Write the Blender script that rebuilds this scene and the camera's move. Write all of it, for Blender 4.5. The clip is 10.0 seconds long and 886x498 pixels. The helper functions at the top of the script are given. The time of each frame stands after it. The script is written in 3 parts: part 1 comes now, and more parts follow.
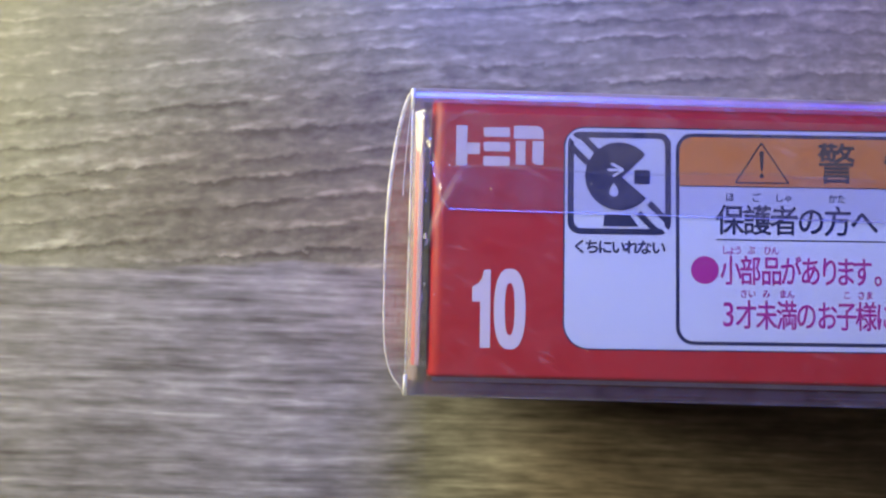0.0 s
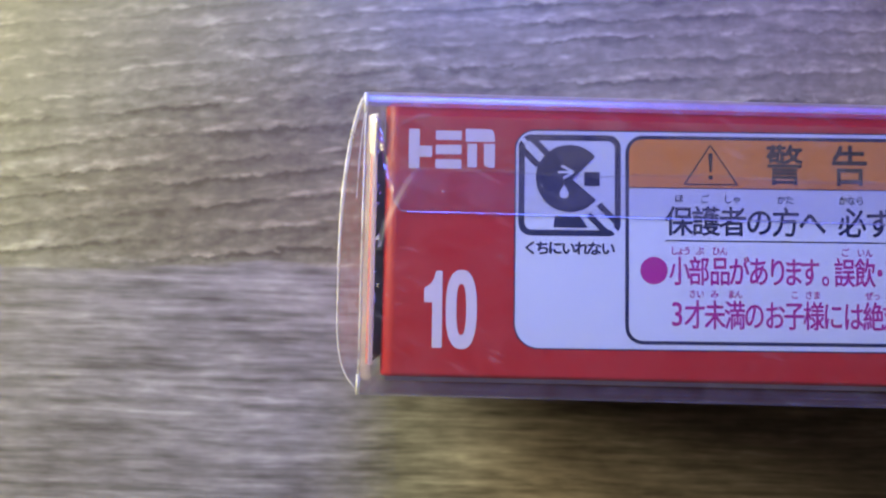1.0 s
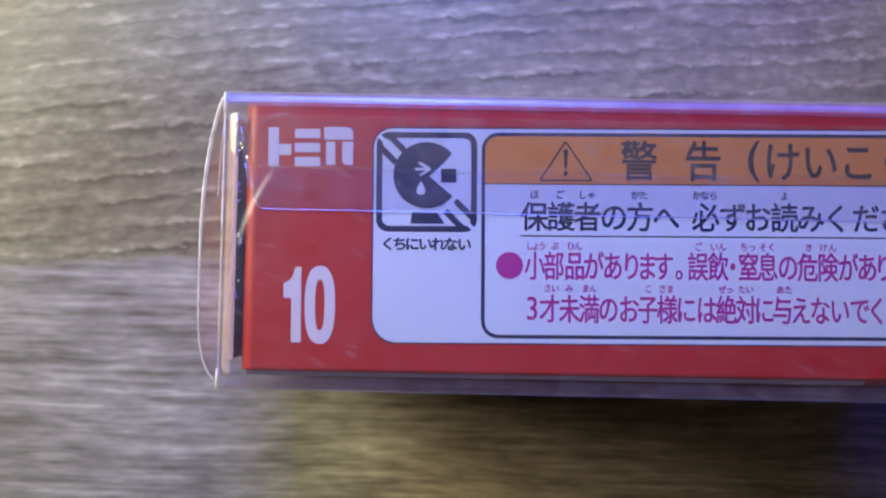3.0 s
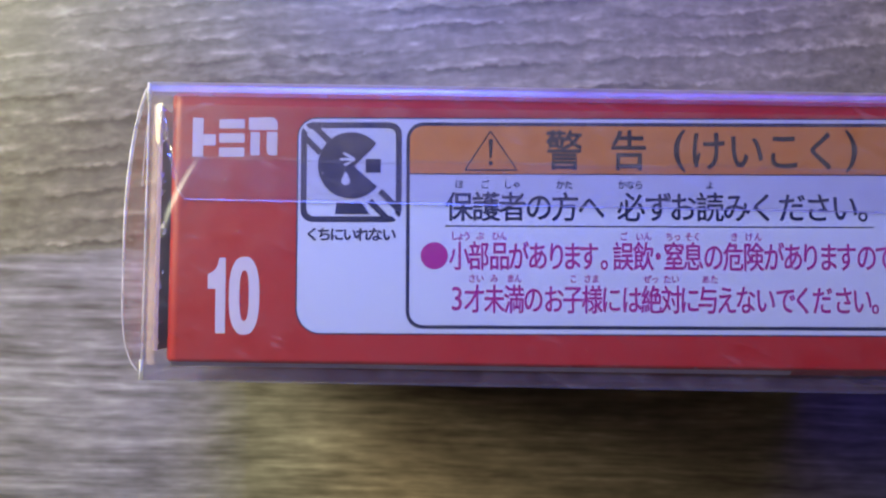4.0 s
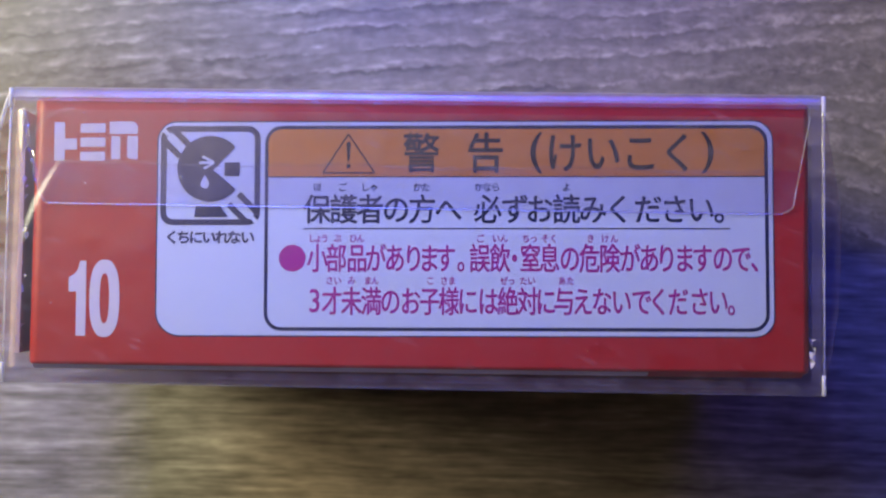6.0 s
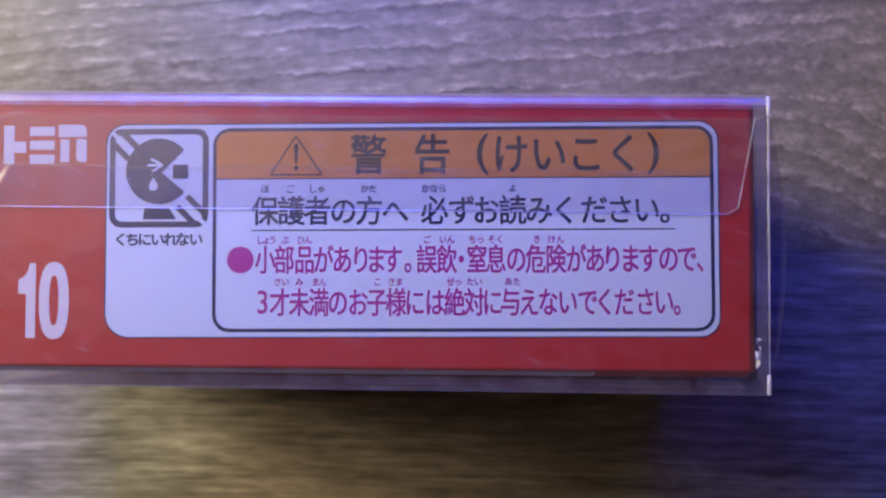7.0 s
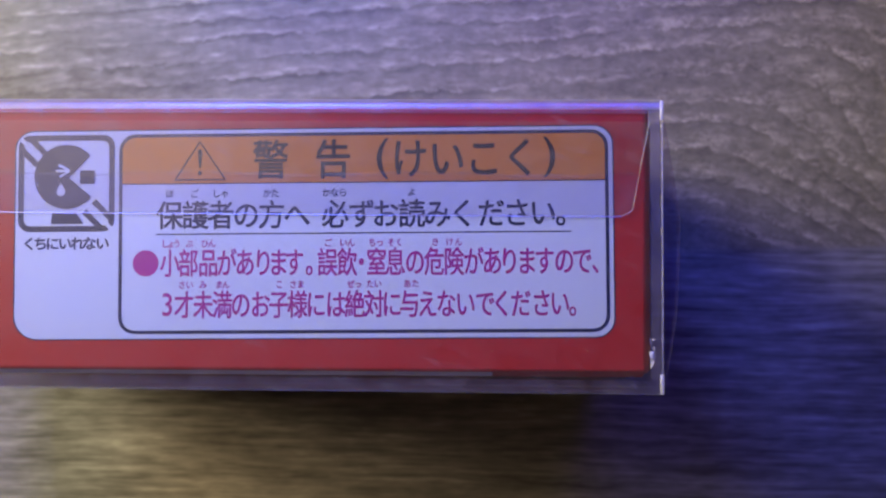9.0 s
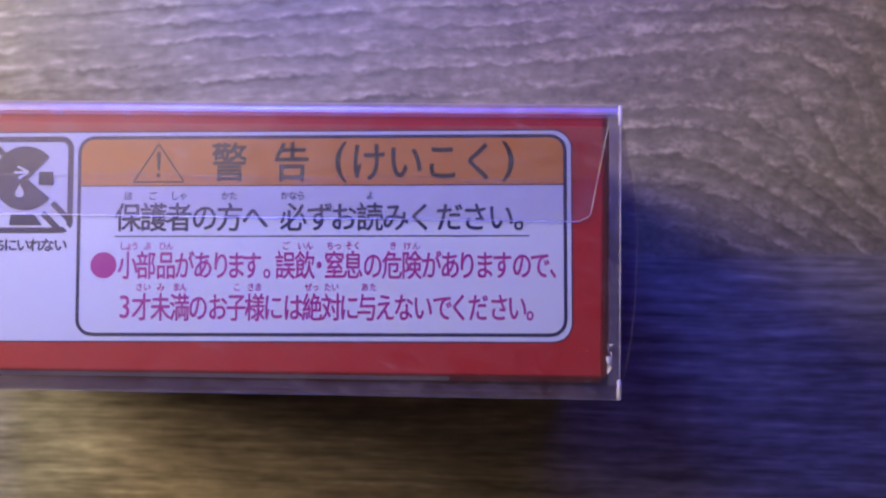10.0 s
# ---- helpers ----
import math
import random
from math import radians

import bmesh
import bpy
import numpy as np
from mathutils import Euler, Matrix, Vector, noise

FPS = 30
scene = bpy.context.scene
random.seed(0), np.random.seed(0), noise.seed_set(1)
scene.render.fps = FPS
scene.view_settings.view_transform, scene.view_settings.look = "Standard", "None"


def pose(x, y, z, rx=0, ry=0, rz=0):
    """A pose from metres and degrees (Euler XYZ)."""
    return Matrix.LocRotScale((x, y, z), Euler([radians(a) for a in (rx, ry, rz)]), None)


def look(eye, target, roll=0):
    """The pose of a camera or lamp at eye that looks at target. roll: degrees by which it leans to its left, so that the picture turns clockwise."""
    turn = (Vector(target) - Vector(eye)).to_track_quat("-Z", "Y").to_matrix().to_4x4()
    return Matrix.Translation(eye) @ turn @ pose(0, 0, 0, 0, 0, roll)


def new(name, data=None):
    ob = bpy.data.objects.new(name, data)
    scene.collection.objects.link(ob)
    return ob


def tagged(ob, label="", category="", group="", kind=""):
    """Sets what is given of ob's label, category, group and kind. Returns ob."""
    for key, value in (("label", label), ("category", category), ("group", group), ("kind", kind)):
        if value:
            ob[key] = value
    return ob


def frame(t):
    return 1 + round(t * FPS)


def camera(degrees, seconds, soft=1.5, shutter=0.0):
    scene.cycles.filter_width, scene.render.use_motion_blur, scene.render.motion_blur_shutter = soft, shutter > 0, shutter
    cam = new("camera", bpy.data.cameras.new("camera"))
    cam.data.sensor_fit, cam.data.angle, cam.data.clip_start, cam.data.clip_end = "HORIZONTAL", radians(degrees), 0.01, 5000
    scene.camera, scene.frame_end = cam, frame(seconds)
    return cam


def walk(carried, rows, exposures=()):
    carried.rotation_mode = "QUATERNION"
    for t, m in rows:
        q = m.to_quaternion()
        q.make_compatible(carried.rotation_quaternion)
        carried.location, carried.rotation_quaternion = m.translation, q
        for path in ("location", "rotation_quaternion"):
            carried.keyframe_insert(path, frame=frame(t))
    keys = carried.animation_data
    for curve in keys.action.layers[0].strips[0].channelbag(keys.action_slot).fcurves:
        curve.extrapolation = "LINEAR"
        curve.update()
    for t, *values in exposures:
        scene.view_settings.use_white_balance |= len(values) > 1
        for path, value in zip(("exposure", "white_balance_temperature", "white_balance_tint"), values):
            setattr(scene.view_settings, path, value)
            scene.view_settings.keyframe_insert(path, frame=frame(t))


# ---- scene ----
cam = camera(49.14, 10.0, soft=2.15)
# the lens is focused on the printed face; the floor behind it falls a little out of focus
cam.data.dof.use_dof, cam.data.dof.focus_distance, cam.data.dof.aperture_fstop = True, 0.0985, 34
PATH = [
    (0, -0.03995, -0.00672, 0.13567, 3.560, -0.941, 0.658),
    (0.5, -0.03697, -0.00653, 0.13656, 3.421, -0.569, 0.605),
    (1, -0.03418, -0.00611, 0.13737, 3.263, -0.293, 0.544),
    (1.5, -0.03111, -0.00561, 0.13882, 3.111, -0.065, 0.528),
    (2, -0.02691, -0.00502, 0.13882, 2.941, 0.210, 0.445),
    (2.5, -0.02246, -0.00478, 0.13923, 2.668, 0.298, 0.316),
    (2.7, -0.02097, -0.00503, 0.13915, 2.633, 0.314, 0.285),
    (3.8, -0.01277, -0.00577, 0.13872, 2.437, 0.402, 0.115),
    (4, -0.01106, -0.00597, 0.13864, 2.402, 0.418, 0.084),
    (4.5, -0.00562, -0.00583, 0.13951, 2.487, 0.609, -0.010),
    (5, -0.00131, -0.00633, 0.13957, 2.506, 0.820, 0.124),
    (5.5, 0.00227, -0.00588, 0.13876, 2.457, 1.086, 0.061),
    (5.7, 0.00319, -0.00591, 0.13883, 2.461, 1.123, 0.015),
    (6.8, 0.00929, -0.00576, 0.13922, 2.482, 1.325, -0.241),
    (7, 0.01039, -0.00585, 0.13929, 2.486, 1.362, -0.287),
    (7.5, 0.01341, -0.00512, 0.14106, 2.519, 1.576, -0.464),
    (8, 0.01643, -0.00547, 0.14097, 2.497, 1.732, -0.554),
    (8.5, 0.01857, -0.00594, 0.14077, 2.498, 1.769, -0.515),
    (9, 0.02154, -0.00574, 0.14088, 2.490, 1.818, -0.487),
    (9.5, 0.02349, -0.00613, 0.14061, 2.567, 1.865, -0.374),
    (10, 0.02599, -0.00581, 0.14059, 2.765, 1.859, -0.118),
]
walk(cam, [(t, pose(x, y, z, rx, ry, rz)) for t, x, y, z, rx, ry, rz in PATH],
     exposures=[(0.0, 0.0, 6500, 8), (2.5, 0.0, 6410, 10), (5.0, 0.04, 6530, 8), (5.7, 0.02, 6570, 9), (6.8, 0.0, 6800, 20), (7.3, 0.0, 6580, 17), (7.9, 0.0, 6600, 14), (8.4, 0.01, 6600, 15), (9.0, 0.0, 6580, 15), (9.4, 0.06, 6930, 22), (10.0, 0.06, 6970, 26)])

# ---- light: a warm lamp low on one side, a blue lamp behind, a dim room ----
MM = 0.001
world = bpy.data.worlds.new("world")
scene.world = world
world.use_nodes = True
world.node_tree.nodes["Background"].inputs[0].default_value = (0.55, 0.5, 0.6, 1)
world.node_tree.nodes["Background"].inputs[1].default_value = 0.009
scene.view_settings.exposure = 0.0


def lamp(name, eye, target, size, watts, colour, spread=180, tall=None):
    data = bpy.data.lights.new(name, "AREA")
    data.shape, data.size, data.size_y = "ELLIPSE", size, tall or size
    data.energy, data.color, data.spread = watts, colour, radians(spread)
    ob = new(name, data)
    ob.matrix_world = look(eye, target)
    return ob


lamp("warm_lamp", (-0.34, 0.150, 0.175), (-0.02, 0, 0), 0.25, 3.42, (1.0, 0.905, 0.50), tall=0.16)
lamp("blue_lamp", (-0.030, 0.136, 0.142), (-0.025, 0, 0.02), 0.06, 0.113, (0.05, 0.125, 1.0), 85)
lamp("blue_lamp", (0.055, 0.096, 0.099), (0.03, 0, 0.01), 0.062, 0.062, (0.09, 0.05, 1.0))
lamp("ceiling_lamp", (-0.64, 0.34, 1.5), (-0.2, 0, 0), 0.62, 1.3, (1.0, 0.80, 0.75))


# ---- materials ----
class Nodes:
    """A short hand for building a node material."""

    def __init__(self, name):
        self.mat = bpy.data.materials.new(name)
        self.mat.use_nodes = True
        self.tree = self.mat.node_tree
        self.out = self.tree.nodes["Material Output"]
        self.bsdf = self.tree.nodes["Principled BSDF"]

    def add(self, kind):
        return self.tree.nodes.new("ShaderNode" + kind)

    def put(self, socket, value):
        if isinstance(value, bpy.types.NodeSocket):
            self.tree.links.new(value, socket)
        elif value is not None:
            socket.default_value = value

    def math(self, op, a, b=None, c=None):
        node = self.add("Math")
        node.operation = op
        for socket, value in zip(node.inputs, (a, b, c)):
            self.put(socket, value)
        return node.outputs[0]

    def noise(self, vector, scale, detail=3.0, rough=0.55, distort=0.0):
        node = self.add("TexNoise")
        self.put(node.inputs["Vector"], vector)
        for key, value in (("Scale", scale), ("Detail", detail), ("Roughness", rough), ("Distortion", distort)):
            node.inputs[key].default_value = value
        return node.outputs["Fac"]

    def ramp(self, value, stops, smooth=False):
        node = self.add("ValToRGB")
        node.color_ramp.interpolation = "EASE" if smooth else "LINEAR"
        self.put(node.inputs[0], value)
        while len(node.color_ramp.elements) < len(stops):
            node.color_ramp.elements.new(0.5)
        for e, (at, colour) in zip(node.color_ramp.elements, stops):
            e.position = at
            e.color = (*colour, 1) if isinstance(colour, tuple) else (colour, colour, colour, 1)
        return node.outputs[0]

    def mix(self, fac, a, b, blend="MIX"):
        node = self.add("Mix")
        node.data_type, node.blend_type = "RGBA", blend
        for socket, value in zip((node.inputs[0], node.inputs[6], node.inputs[7]), (fac, a, b)):
            self.put(socket, (*value, 1) if isinstance(value, tuple) else value)
        return node.outputs[2]

    def vec(self, x, y, z=0.0):
        node = self.add("CombineXYZ")
        for socket, value in zip(node.inputs, (x, y, z)):
            self.put(socket, value)
        return node.outputs[0]

    def spot(self, scale=1000.0):
        """The object's own coordinates, in millimetres, and their x and y."""
        node = self.add("VectorMath")
        node.operation = "SCALE"
        self.put(node.inputs[0], self.add("TexCoord").outputs["Object"])
        node.inputs["Scale"].default_value = scale
        parts = self.add("SeparateXYZ")
        self.put(parts.inputs[0], node.outputs[0])
        return node.outputs[0], parts.outputs[0], parts.outputs[1]

    def bump(self, height, strength, distance):
        node = self.add("Bump")
        node.inputs["Strength"].default_value, node.inputs["Distance"].default_value = strength, distance
        self.put(node.inputs["Height"], height)
        self.put(self.bsdf.inputs["Normal"], node.outputs[0])


def ink(name, colour, rough=0.35, speck=0.12, coat=0.25):
    """Printed card: an even colour with a faint paper mottle and a varnish."""
    n = Nodes(name)
    p, x, y = n.spot()
    mottle = n.noise(p, 0.9, 4)
    fine = n.noise(p, 9.0, 2)
    f = n.math("MULTIPLY_ADD", mottle, speck, n.math("MULTIPLY", fine, speck * 0.5))
    dark = tuple(c * (1 - 2 * speck) for c in colour)
    n.put(n.bsdf.inputs["Base Color"], n.mix(n.math("MULTIPLY", f, 4.0), dark, colour))
    n.bsdf.inputs["Roughness"].default_value = rough
    n.bsdf.inputs["Coat Weight"].default_value = coat
    n.bsdf.inputs["Coat Roughness"].default_value = 0.35
    n.bump(n.noise(p, 2.5, 3), 0.06, 0.0002)
    return n.mat


RED = ink("red_card", (0.55, 0.012, 0.012), 0.52)
WHITE = ink("white_print", (0.74, 0.84, 0.93), 0.4, 0.09)
ORANGE = ink("orange_print", (0.82, 0.31, 0.05), 0.4)
NAVY = ink("navy_print", (0.012, 0.024, 0.085), 0.4)
BROWN_BLACK = ink("overprinted_black", (0.032, 0.024, 0.022), 0.4)
MAGENTA = ink("magenta_print", (0.53, 0.028, 0.31), 0.4)
PALE_PRINT = ink("pale_print", (0.80, 0.77, 0.79), 0.4, 0.09)
# lilac colour standing in for a reflection along the front edge
PALE_REFLECTION = ink("pale_reflection", (0.70, 0.58, 0.86), 0.5)
RAW_CARD = ink("raw_card", (0.60, 0.45, 0.40), 0.8, 0.08, 0.0)


def film_material(name, haze=0.02, boost=1.0, rough=0.12, tint=(0.97, 0.97, 0.98), graze=0.9, dust=(0.8, 0.8, 0.85), sheen=(0.8, 0.8, 0.8), specks=0.0):
    """Thin clear plastic: mostly see-through, glossy at a slant, a trace of scuffed haze."""
    n = Nodes(name)
    p, x, y = n.spot()
    n.tree.nodes.remove(n.bsdf)
    clear = n.add("BsdfTransparent")
    clear.inputs[0].default_value = (*tint, 1)
    gloss = n.add("BsdfGlossy")
    gloss.inputs["Color"].default_value = (*sheen, 1)
    gloss.inputs["Roughness"].default_value = rough
    ripple = n.add("Bump")
    ripple.inputs["Strength"].default_value, ripple.inputs["Distance"].default_value = 0.25, 0.0006
    n.put(ripple.inputs["Height"], n.noise(p, 0.12, 2))
    n.put(gloss.inputs["Normal"], ripple.outputs[0])
    slant = n.add("LayerWeight")
    slant.inputs["Blend"].default_value = 0.5
    n.put(slant.inputs["Normal"], ripple.outputs[0])
    shiny = n.add("MixShader")
    n.put(shiny.inputs[0], n.math("MULTIPLY_ADD", n.math("POWER", slant.outputs["Facing"], 5.0), graze, 0.035 * boost))
    n.put(shiny.inputs[1], clear.outputs[0])
    n.put(shiny.inputs[2], gloss.outputs[0])
    # haze colour: scuffs, and in several films a tint that paints reflected light
    dull = n.add("BsdfDiffuse")
    dull.inputs[0].default_value = (*dust, 1)
    last = n.add("MixShader")
    smudge = n.math("MAXIMUM", n.math("SUBTRACT", n.noise(p, 0.35, 4, 0.65), 0.16), 0.0)
    scuff = n.math("MULTIPLY", smudge, 2.95 * haze)
    if specks:
        # tiny dots of dirt and short rubbed streaks
        dots = n.ramp(n.noise(p, 2.6, 2, 0.5), [(0.68, 0.0), (0.78, 1.0)])
        rubbed = n.ramp(n.noise(n.vec(n.math("MULTIPLY_ADD", x, 0.5, y), n.math("MULTIPLY_ADD", y, 0.25, n.math("MULTIPLY", x, -0.12))), 1.1, 3, 0.6), [(0.56, 0.0), (0.74, 0.5)])
        where = n.ramp(n.noise(p, 0.11, 2), [(0.42, 0.0), (0.62, 1.0)])
        scuff = n.math("MULTIPLY_ADD", n.math("ADD", dots, n.math("MULTIPLY", rubbed, where)), specks, scuff)
    n.put(last.inputs[0], scuff)
    n.put(last.inputs[1], shiny.outputs[0])
    n.put(last.inputs[2], dull.outputs[0])
    n.put(n.out.inputs["Surface"], last.outputs[0])
    return n.mat


FILM = film_material("clear_film", haze=0.010, rough=0.24, boost=1.6, specks=0.09)
# violet haze that paints the reflection along the front margin
FRONT_HAZE = film_material("film_front_haze", haze=0.05, graze=0.1, dust=(0.7, 0.6, 0.9))
# both flap films paint reflections on the doubled film as tinted haze
FLAP_FILM = film_material("clear_flap_film", haze=0.06, boost=1.4, rough=0.24, dust=(1.0, 0.82, 0.45))
LIP_FILM = film_material("clear_flap_lip", haze=0.065, boost=1.4, rough=0.24, tint=(0.96, 0.95, 0.97), dust=(0.62, 0.58, 0.80))
# warm haze that paints the bright glow at the lit end
END_GLOW = film_material("film_end_glow", haze=0.16, graze=0.1, rough=0.3, dust=(1.0, 0.74, 0.66))
# fold highlight on the shaded end, painted as dimmer violet haze
DIM_GLEAM = film_material("film_dim_gleam", haze=0.16, boost=1.0, rough=0.3, graze=0.1, dust=(0.64, 0.66, 1.0))
# nearly opaque pale film, painting a bright spot at one corner
CORNER_GLOW = film_material("film_corner_glow", haze=0.62, boost=6.0, rough=0.2, graze=0.1, dust=(1.0, 1.0, 0.75))
FOLD = film_material("film_fold", haze=0.09, boost=7.5, rough=0.38)
FLAP_LINE = film_material("film_flap_line", haze=0.05, boost=9.0, rough=0.5)
# glints on creased film, painted as half-opaque pale haze
GLINT = film_material("film_glint", haze=0.50, boost=1.0, rough=0.3, graze=0.1, dust=(0.95, 0.95, 1.0))
TWIST = film_material("film_twist", haze=0.11, boost=7.0, rough=0.25, dust=(0.95, 0.9, 0.95))
SOFT_FOLD = film_material("film_soft_fold", haze=0.03, boost=0.2, rough=0.4, graze=0.02, dust=(0.6, 0.55, 0.85))
# highlight on the far corner creases, painted as lavender haze
CORNER_GLEAM = film_material("film_corner_gleam", haze=0.34, boost=1.0, rough=0.3, graze=0.1, dust=(0.80, 0.80, 1.0))
FAINT = film_material("film_faint_crease", haze=0.07, boost=2.0, rough=0.35, graze=0.05, dust=(0.95, 0.85, 0.8))
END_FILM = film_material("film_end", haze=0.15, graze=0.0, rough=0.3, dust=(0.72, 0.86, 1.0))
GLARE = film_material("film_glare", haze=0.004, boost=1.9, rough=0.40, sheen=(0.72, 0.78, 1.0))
# shaded copy of END_FILM: violet shade put into tint and haze
SHADED_END = film_material("film_shaded_end", haze=0.03, graze=0.0, rough=0.3, tint=(0.76, 0.72, 0.86), dust=(0.55, 0.50, 0.85))
# violet haze painted over the gap at the far end
FAR_HAZE = film_material("film_far_haze", haze=0.10, graze=0.1, rough=0.3, dust=(0.72, 0.64, 0.84))
# violet haze that paints the glow below the back fold
BACK_HAZE = film_material("film_back_haze", haze=0.18, boost=2.0, rough=0.3, dust=(0.66, 0.55, 1.0))
# highlight along folds and rims, painted as pale diffuse haze
GLEAM_FOLD = film_material("film_gleam_fold", haze=0.36, boost=1.0, rough=0.3, graze=0.1, dust=(0.92, 0.92, 0.76))


def wood_material(name, coarse):
    """Grey-brown wood-print board: ring edges and pale flecks (coarse), or straight fine streaks."""
    n = Nodes(name)
    p, x, y = n.spot()

    # straight fine streaks
    wob = n.noise(n.vec(n.math("MULTIPLY", x, 0.02), n.math("MULTIPLY", y, 0.08)), 1.0, 2)
    g = n.math("MULTIPLY_ADD", wob, 2.2, y)
    long = n.noise(n.vec(n.math("MULTIPLY", x, 0.045), n.math("MULTIPLY", g, 0.75)), 1.0, 4, 0.62)
    fine = n.noise(n.vec(n.math("MULTIPLY", x, 0.13), n.math("MULTIPLY", g, 2.1)), 1.0, 2, 0.6)
    short = n.noise(n.vec(n.math("MULTIPLY", x, 0.22), n.math("MULTIPLY", g, 0.8), 4.0), 1.0, 3, 0.6)
    cloud = n.noise(n.vec(n.math("MULTIPLY", x, 0.04), n.math("MULTIPLY", g, 0.12)), 1.0, 3)
    tone = n.math("MULTIPLY_ADD", long, 0.55, n.math("MULTIPLY", fine, 0.26))
    tone = n.math("ADD", tone, n.math("MULTIPLY", short, 0.30))
    tone = n.math("ADD", tone, n.math("MULTIPLY", cloud, 0.24))
    col = n.ramp(tone, [(0.48, (0.042, 0.038, 0.038)), (0.62, (0.136, 0.133, 0.137)), (0.74, (0.242, 0.242, 0.254)), (0.88, (0.46, 0.465, 0.49))])
    # warm light before the box, painted into the wood as a browner stretch
    brown = n.ramp(n.math("MULTIPLY_ADD", x, 0.01, 0.5), [(0.08, 0.0), (0.36, 1.0), (0.78, 1.0), (1.0, 0.1)], True)
    col = n.mix(brown, col, n.mix(1.0, col, (1.05, 0.87, 0.71), "MULTIPLY"))

    if coarse:
        # the figure rises gently, then sweeps down into an arch on one side
        start = n.math("MULTIPLY_ADD", n.math("MAXIMUM", n.math("SUBTRACT", y, 15.0), 0.0), 1.0, 49.0)
        over = n.math("MAXIMUM", n.math("SUBTRACT", x, start), 0.0)
        fall = n.math("MULTIPLY", n.math("POWER", over, 1.8), 0.030)
        lean = n.math("MULTIPLY_ADD", n.math("MINIMUM", n.math("ADD", x, 40.0), 0.0), -0.045, n.math("MULTIPLY", x, -0.068))
        g = n.math("ADD", n.math("ADD", y, fall), lean)
        wob = n.noise(n.vec(n.math("MULTIPLY", x, 0.05), n.math("MULTIPLY", y, 0.10)), 1.0, 2)
        g = n.math("MULTIPLY_ADD", n.math("SUBTRACT", wob, 0.5), 2.0, g)
        rag = n.noise(n.vec(n.math("MULTIPLY", x, 0.38), n.math("MULTIPLY", g, 0.5)), 1.0, 4, 0.65)
        g2 = n.math("MULTIPLY_ADD", n.math("SUBTRACT", rag, 0.5), 2.6, g)
        # the growth rings, unevenly wide, by their height on the board
        heights = (-10.0, -4.0, 1.5, 5.0, 8.2, 12.2, 16.0, 18.7, 22.7, 26.7, 29.6, 32.8, 35.6, 38.3, 41.0, 44.0, 50.0)
        count = len(heights) - 1
        turn = n.math("MULTIPLY", n.ramp(n.math("MULTIPLY_ADD", g2, 1 / 60.0, 1 / 6.0), [((h + 10.0) / 60.0, k / count) for k, h in enumerate(heights)]), float(count))
        band = n.math("FRACT", turn)
        heart = n.ramp(n.math("MULTIPLY_ADD", x, 0.008, 0.45), [(0.3, 0.0), (0.85, 1.0)])
        edge = n.ramp(band, [(0.0, 0.70), (0.10, 0.84), (0.35, 0.66), (0.62, 0.56), (0.80, 0.40), (0.93, 0.02), (1.0, 0.40)])
        which = n.noise(n.vec(n.math("MULTIPLY", x, 0.045), n.math("MULTIPLY", turn, 0.9), 7.0), 1.0, 2, 0.55)
        strength = n.math("MULTIPLY", n.ramp(which, [(0.38, 0.08), (0.60, 1.25)]), n.math("MULTIPLY_ADD", heart, -0.60, 1.0))
        upper = n.math("MULTIPLY", n.ramp(n.math("MULTIPLY_ADD", g, 0.1, -2.3), [(0.0, 0.0), (1.0, 1.0)]), n.ramp(n.math("MULTIPLY_ADD", x, 0.014, 1.0), [(0.0, 0.6), (1.0, 0.0)]))
        strength = n.math("MULTIPLY", strength, n.math("SUBTRACT", 1.0, upper))
        edge = n.mix(strength, (0.58, 0.58, 0.58), edge)
        even = n.math("MULTIPLY_ADD", n.math("MULTIPLY", n.math("SUBTRACT", y, g), heart), 0.85, g)
        spot1 = n.noise(n.vec(n.math("MULTIPLY", x, 0.17), n.math("MULTIPLY", even, 0.75), 3.0), 1.0, 3, 0.6)
        fleck = n.ramp(spot1, [(0.47, 0.0), (0.68, 1.0)], True)
        near = n.ramp(band, [(0.0, 1.0), (0.35, 0.60), (0.75, 0.34), (1.0, 0.2)])
        fleck = n.math("MULTIPLY", fleck, near)
        # short curly speckle round the heart of the figure
        curl = n.noise(n.vec(n.math("MULTIPLY", x, 0.60), n.math("MULTIPLY", even, 0.85), 6.0), 1.0, 4, 0.65, 1.5)
        curl = n.math("MULTIPLY", n.math("MULTIPLY", n.math("SUBTRACT", curl, 0.46), n.math("MULTIPLY_ADD", heart, 1.05, 0.06)), near)
        mott = n.noise(n.vec(n.math("MULTIPLY", x, 0.36), n.math("MULTIPLY", even, 0.7), 9.0), 1.0, 4, 0.6)
        cross = n.noise(n.vec(n.math("MULTIPLY", x, 0.8), n.math("MULTIPLY", even, 0.4), 5.0), 1.0, 2)
        cloud = n.noise(n.vec(n.math("MULTIPLY", x, 0.05), n.math("MULTIPLY", g, 0.16)), 1.0, 3)
        rings = n.math("MULTIPLY_ADD", edge, 0.37, n.math("MULTIPLY_ADD", mott, 0.44, 0.08))
        rings = n.math("ADD", rings, n.math("MULTIPLY", cross, 0.10))
        rings = n.math("ADD", rings, n.math("MULTIPLY", cloud, 0.28))
        rings = n.math("ADD", rings, n.math("MULTIPLY", fleck, n.math("MULTIPLY_ADD", heart, -0.06, 0.25)))
        rings = n.math("ADD", rings, curl)
        # a broad patch where the rings are darker and browner
        px = n.math("MULTIPLY", n.math("ADD", x, 54.0), 0.020)
